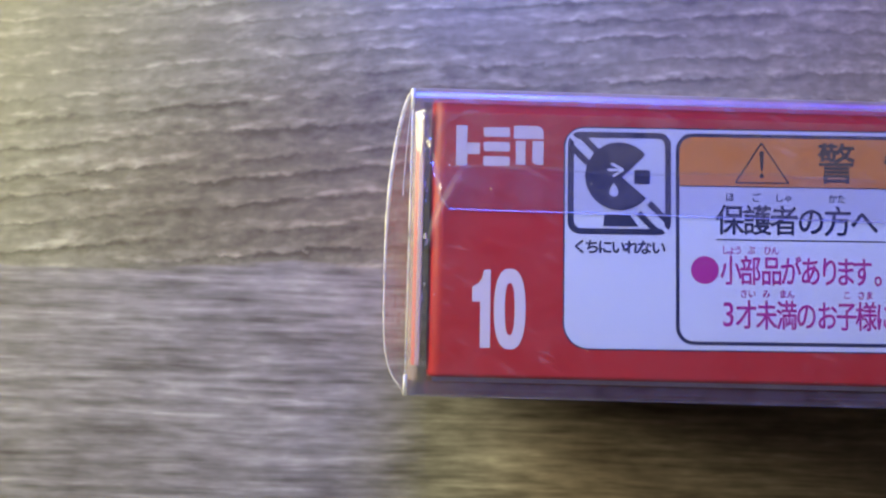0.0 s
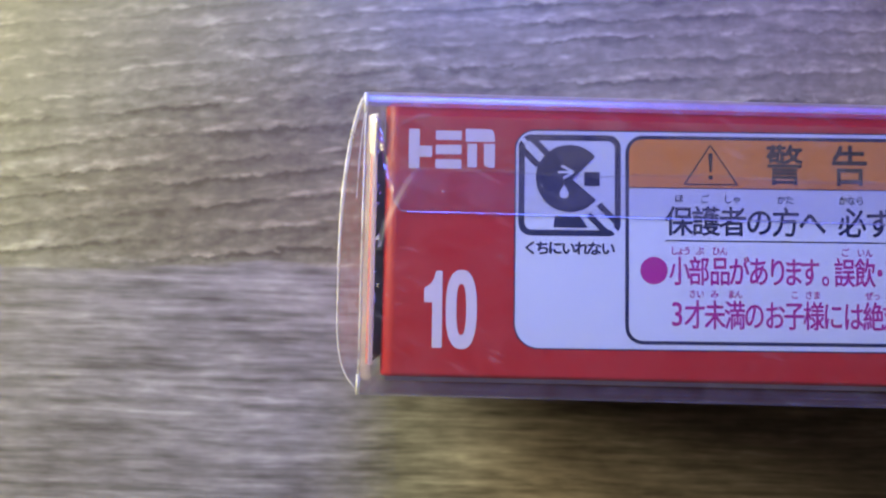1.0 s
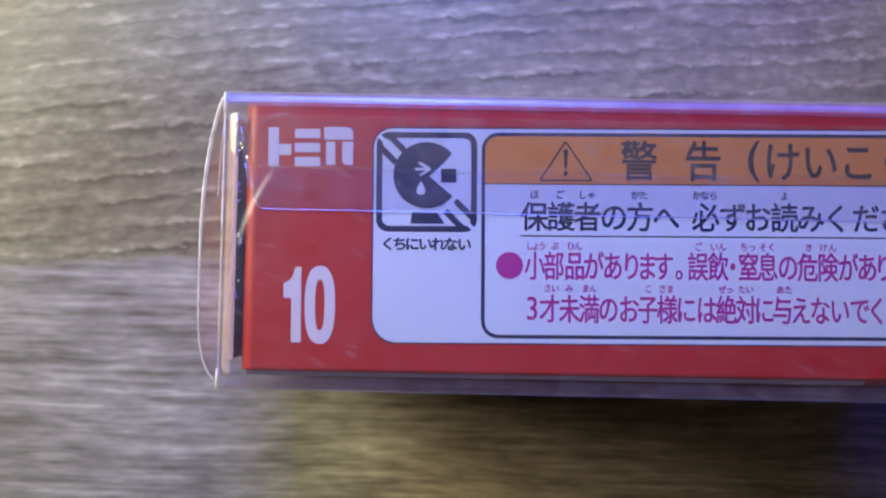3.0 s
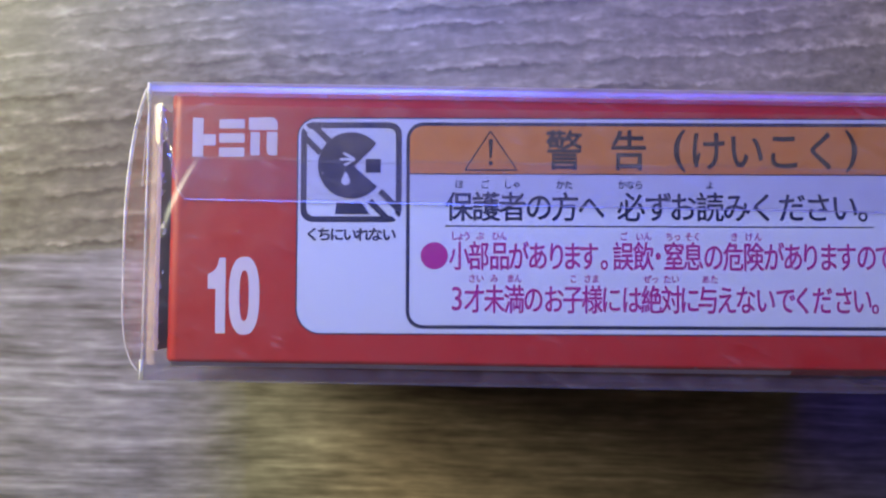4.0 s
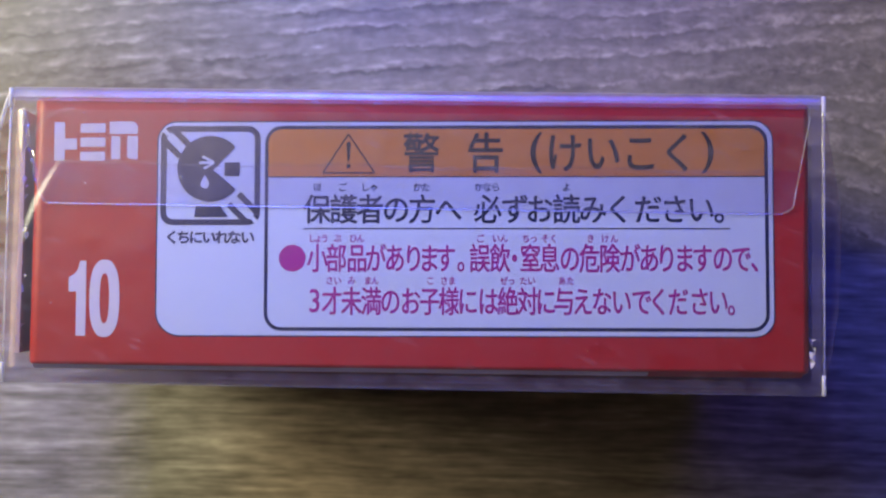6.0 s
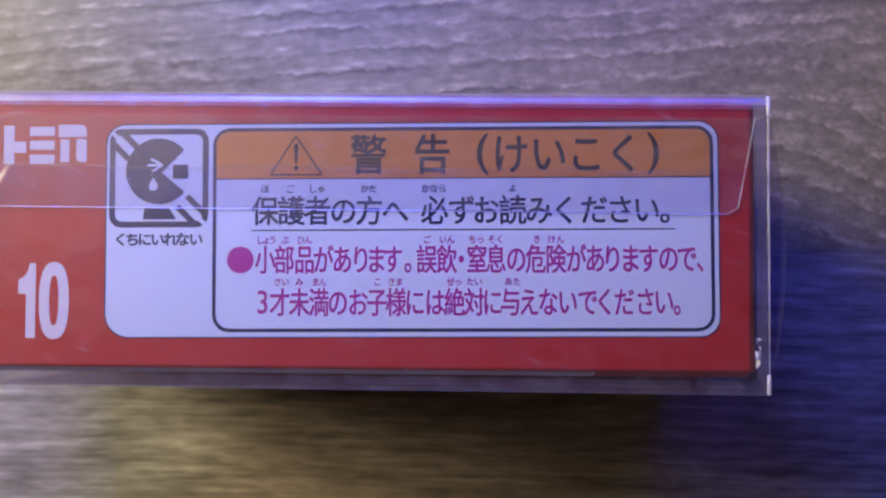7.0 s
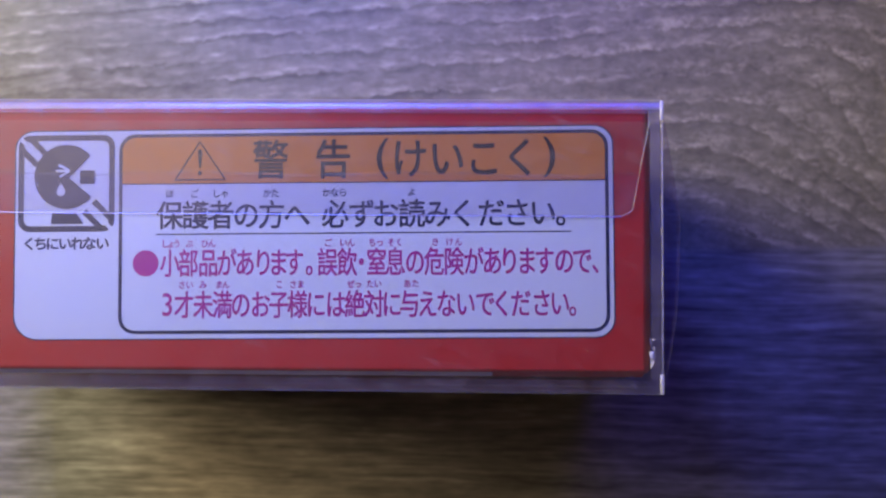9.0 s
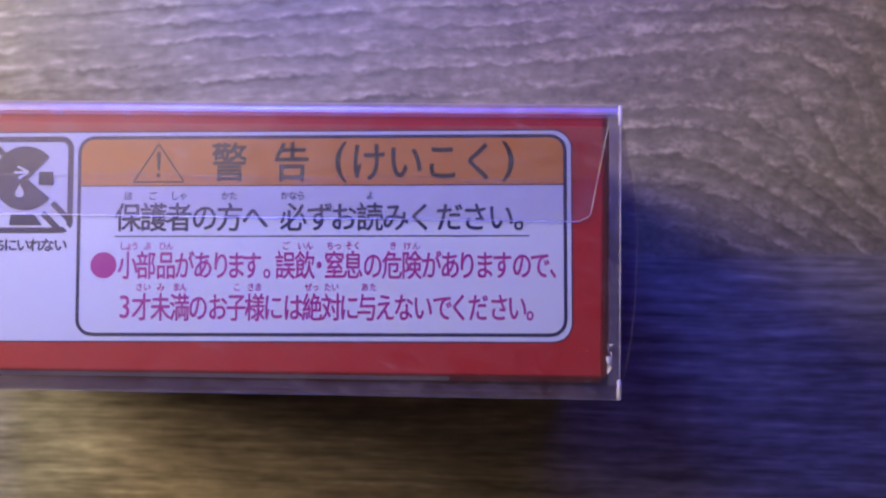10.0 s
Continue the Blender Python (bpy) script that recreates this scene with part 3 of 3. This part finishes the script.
def bowed_end(side):
    bm = bmesh.new()
    ny, nz = 30, 10
    grid = {}
    for i in range(ny + 1):
        y = -CD + 2 * CD * i / ny
        for j in range(nz + 1):
            grid[i, j] = bm.verts.new((bow(side, y, j / nz), y, 0.0004 + (CZ - 0.0009) * j / nz))
    for i in range(ny):
        for j in range(nz):
            bm.faces.new((grid[i, j], grid[i + 1, j], grid[i + 1, j + 1], grid[i, j + 1]))
    for f in bm.faces:
        f.smooth = True
    if side < 0:
        bmesh.ops.solidify(bm, geom=bm.faces[:], thickness=FT * 0.8)
    return bm


def fold(name, points, radius, material, label="", flat=1.0):
    """A thin round fold line through the points."""
    bm = bmesh.new()
    rings = []
    for k, p in enumerate(points):
        a, b = Vector(points[max(0, k - 1)]), Vector(points[min(len(points) - 1, k + 1)])
        along = (b - a).normalized()
        side = along.cross(Vector((0, 0, 1))).normalized()
        up = side.cross(along)
        thick = radius[k] if isinstance(radius, list) else radius
        rings.append([bm.verts.new(Vector(p) + thick * (math.cos(2 * math.pi * q / 10) * side + flat * math.sin(2 * math.pi * q / 10) * up)) for q in range(10)])
    for a, b in zip(rings, rings[1:]):
        for q in range(10):
            bm.faces.new((a[q], a[(q + 1) % 10], b[(q + 1) % 10], b[q]))
    bm.faces.new(rings[0])
    bm.faces.new(rings[-1])
    for f in bm.faces:
        f.smooth = len(f.verts) == 4
    bmesh.ops.recalc_face_normals(bm, faces=bm.faces[:])
    return part(name, bm, material, case, label)


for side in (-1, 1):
    part("end_panel", bowed_end(side), END_FILM if side < 0 else SHADED_END, case, "bowed clear end panel")
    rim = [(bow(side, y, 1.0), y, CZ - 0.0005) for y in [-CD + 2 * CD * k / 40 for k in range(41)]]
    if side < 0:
        # the rim's painted highlight is drawn thicker where it gleams most
        fold("end_rim", rim, [0.00009 + 0.00011 * min(1.0, max(0.0, (p[1] + 0.004) / 0.008)) for p in rim], GLEAM_FOLD, "rim of the bowed end with its highlight painted pale")
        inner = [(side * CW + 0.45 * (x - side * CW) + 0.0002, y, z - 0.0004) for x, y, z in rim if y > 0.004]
        fold("inner_rim", inner, 0.00006, GLEAM_FOLD, "thin inner rim of the bowed end")
        tab = bmesh.new()
        for quad in (((-0.04115, 0.0129, -0.0006), (-0.04005, 0.0131, 0), (-0.04020, 0.0106, 0), (-0.04105, 0.0112, -0.0007)), ((-0.04105, 0.0112, -0.0007), (-0.04020, 0.0106, 0), (-0.04035, 0.0086, -0.0002), (-0.04085, 0.0092, -0.0007))):
            tab.faces.new([tab.verts.new((x, y, CZ - 0.0005 + z)) for x, y, z in quad])
        part("end_glow_facets", tab, CORNER_GLOW, case, "pale facets added to paint the bright spot at the end's corner")
bm = bmesh.new()
rows = []
for k in range(9):
    a = radians(66 * k / 8)
    rows.append([bm.verts.new((sx * CW, CD - 0.0009 + 0.0013 * math.sin(a), CZ - 0.0013 * (1 - math.cos(a)))) for sx in (-1, 1)])
for a, b in zip(rows, rows[1:]):
    bm.faces.new((a[0], a[1], b[1], b[0])).smooth = True
bmesh.ops.recalc_face_normals(bm, faces=bm.faces[:])
part("back_fold", bm, FOLD, case, "bright rounded back fold")
part("back_haze", sheet([(-41.2, 13.75), (41.2, 13.75), (41.2, 14.45), (-41.2, 14.45)], CZ - FT - 0.00008), BACK_HAZE, case, "added sheet painting the violet glow below the back fold")
fold("front_fold", [(-CW, -CD, CZ), (CW, -CD, CZ)], 0.00010, SOFT_FOLD)
fold("front_fold", [(-CW, -CD + 0.0007, CZ - 0.0001), (CW, -CD + 0.0007, CZ - 0.0001)], 0.00006, SOFT_FOLD)
fold("end_fold", [(-CW, -CD, CZ), (-CW, CD, CZ)], 0.00010, GLEAM_FOLD)
fold("end_fold", [(CW + 0.00006, -CD, CZ + 0.00004), (CW + 0.00006, CD, CZ + 0.00004)], 0.00009, DIM_GLEAM)
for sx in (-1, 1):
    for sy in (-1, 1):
        fold("corner_tab", [(sx * CW, sy * (CD - 0.0020), CZ + 0.0001), (sx * CW, sy * CD, CZ + 0.0001)], 0.00020, GLEAM_FOLD if sx < 0 else CORNER_GLEAM, "corner crease with its highlight painted pale")

# glue flap under the top panel, with a slanted, rounded outline
ZF = CZ - FT - 0.00008
flap = part("glue_flap", sheet([(-40.3, 12.9), (-39.02, 7.4), (39.06, 7.4), (40.1, 12.9)], ZF), FLAP_FILM, case, "clear glue flap")
part("flap_lip", sheet([(-39.02, 7.4), (-38.3, 4.3), (-38.0, 3.55), (-37.5, 3.25), (37.2, 3.08), (38.0, 3.2), (38.35, 3.7), (39.06, 7.4)], ZF), LIP_FILM, flap, "duller lip of the flap below its crease")


def cut_edge(name, a, b, width, tip, material, label=""):
    """A narrow bevelled cut edge from a to b, its face tipped sideways."""
    bm = bmesh.new()
    along = (Vector(b) - Vector(a)).normalized()
    across = Vector((-along.y, along.x, 0)) * width / 2
    drop = Vector((0, 0, math.tan(radians(tip)) * width / 2))
    bm.faces.new([bm.verts.new(v) for v in (Vector(a) - across + drop, Vector(b) - across + drop, Vector(b) + across - drop, Vector(a) + across - drop)])
    return part(name, bm, material, case, label)


ZE = CZ - FT - 0.0001
cut_edge("flap_edge", (-0.0375, 0.00325, ZE), (0.0372, 0.00308, ZE), 0.00017, 24, FLAP_LINE, "bright cut edge of the flap")
cut_edge("flap_side", (0.03835, 0.0037, ZE), (0.0401, 0.0129, ZE), 0.00013, 18, GLEAM_FOLD)
cut_edge("flap_side", (0.0372, 0.00308, ZE), (0.03835, 0.0037, ZE), 0.00014, 18, GLEAM_FOLD)
twist = bmesh.new()
rows = []
for k in range(13):
    w = k / 12
    mid = Vector((-0.0403 + 0.0020 * w, 0.0129 - 0.0086 * w, ZE))
    wide = 0.00034 - 0.00016 * w + 0.00010 * math.sin(k * 2.1)
    rows.append([twist.verts.new(mid + Vector((q * wide, 0.2 * q * wide, -0.0001 + 0.00016 * math.sin(k * 1.7 + 2.2 * q)))) for q in (-1, 0, 1)])
for a, b in zip(rows, rows[1:]):
    for q in range(2):
        twist.faces.new((a[q], b[q], b[q + 1], a[q + 1]))
part("flap_side", twist, TWIST, case, "twisted crumpled side of the flap")
cut_edge("flap_side", (-0.0383, 0.0043, ZE), (-0.0375, 0.00325, ZE), 0.00016, 18, GLEAM_FOLD)


def faint_line(name, points, width, label):
    """A narrow wavering pale line on the film, for a crease or a painted highlight."""
    bm = bmesh.new()
    rows = []
    for k, (x, y) in enumerate(points):
        w = width * (0.35 + 0.65 * abs(math.sin(k * 0.9 + 0.4)))
        xa, ya = points[max(0, k - 1)]
        xb, yb = points[min(len(points) - 1, k + 1)]
        side = Vector((ya - yb, xb - xa, 0)).normalized() * w / 2
        mid = Vector((x, y, ZF + 0.00003))
        rows.append((bm.verts.new(mid - side), bm.verts.new(mid + side)))
    for a, b in zip(rows, rows[1:]):
        bm.faces.new((a[0], b[0], b[1], a[1]))
    return part(name, bm, FAINT, case, label)


faint_line("flap_crease", [(-0.0372 + 0.0756 * k / 60, 0.0074 + 0.00016 * math.sin(k * 0.33) + 0.00008 * math.sin(k * 1.1)) for k in range(61)], 0.00030, "faint wavering crease in the flap")
# highlight round the flap's corner, painted as a pale arc
faint_line("flap_highlight", [(-0.0390 + 0.0042 * (1 - math.cos(a)), 0.0094 + 0.0036 * math.sin(a)) for a in [math.pi / 2 * k / 14 for k in range(15)]], 0.00048, "pale arc painted for the highlight near the flap's corner")


def ridge(points, half, tall, bm=None):
    """A soft ridge pressed up in the film along the points, fading out at both ends."""
    bm = bm or bmesh.new()
    rows = []
    for k, (x, y) in enumerate(points):
        xa, ya = points[max(0, k - 1)]
        xb, yb = points[min(len(points) - 1, k + 1)]
        side = Vector((ya - yb, xb - xa, 0)).normalized()
        w = k / (len(points) - 1)
        size = math.sin(math.pi * min(1.0, 0.06 + 0.94 * w)) ** 0.6
        rows.append([bm.verts.new(Vector((x, y, CZ + 0.00006 + tall * size * (1 + math.cos(math.pi * u / 4)) / 2)) + side * half * (0.45 + 0.55 * size) * u / 4) for u in range(-4, 5)])
    for a, b in zip(rows, rows[1:]):
        for u in range(8):
            bm.faces.new((a[u], b[u], b[u + 1], a[u + 1])).smooth = True
    return bm


bm = ridge([(-0.0393 + 0.0036 * (k / 16) ** 1.3, -0.0008 + 0.0084 * k / 16) for k in range(17)], 0.0009, 0.00026)
part("film_crease", bm, GLARE, case, "glossy slanting crease in the film")

# the crumpled edge of the inner flap, between the box's end and the case; its glints are painted pale
rng = random.Random(4)


def glint_facets(x0, y0, y1, count, wide, share, label):
    """Loose facets of creased film along a narrow strip, their glints put in as pale colour."""
    bm = bmesh.new()
    grid = []
    for i in range(count):
        y = y0 + (y1 - y0) * i / (count - 1) + rng.uniform(-1, 1) * 0.0003
        grid.append([bm.verts.new((x0 + wide * q + rng.uniform(-1, 1) * 0.00014, y, CZ - 0.00065 + rng.uniform(-1, 1) * 0.00036)) for q in range(3)])
    for a, b in zip(grid, grid[1:]):
        for q in range(2):
            if rng.random() < share:
                bm.faces.new((a[q], b[q], b[q + 1]))
            if rng.random() < share:
                bm.faces.new((a[q], b[q + 1], a[q + 1]))
    part("inner_flap", bm, GLINT, case, label)


glint_facets(-0.04005, -0.0122, 0.0130, 40, 0.0003, 0.13, "pale facets painting glints on the crumpled inner flap")
glint_facets(0.04020, -0.0125, -0.0095, 8, 0.0003, 0.5, "pale facets painting glints at the inner flap's corner")

# ---- specks of dust on the case ----
DUST = plain("dust_fluff", (0.75, 0.74, 0.72), 0.9)
bm = bmesh.new()
for k in range(80):
    cx, cy = rng.uniform(-0.040, 0.040), rng.uniform(-0.0148, 0.0140)
    if k % 3 == 0:
        cx = -0.040 + 0.022 * rng.random() ** 1.5
    r = rng.choice((0.00002, 0.00002, 0.00003, 0.00003, 0.00004, 0.00005))
    a = rng.uniform(0, math.pi)
    bmesh.ops.create_icosphere(bm, subdivisions=1, radius=r, matrix=pose(cx, cy, CZ + r * 0.5, 0, 0, math.degrees(a)) @ Matrix.Diagonal((rng.choice((1, 1, 1.6, 3.0)), 1, 0.6, 1)))
dust = part("dust", bm, DUST)
dust.matrix_world = case.matrix_world
tagged(dust, "tiny pale dust specks lying on the clear case", "dust", kind="stuff")
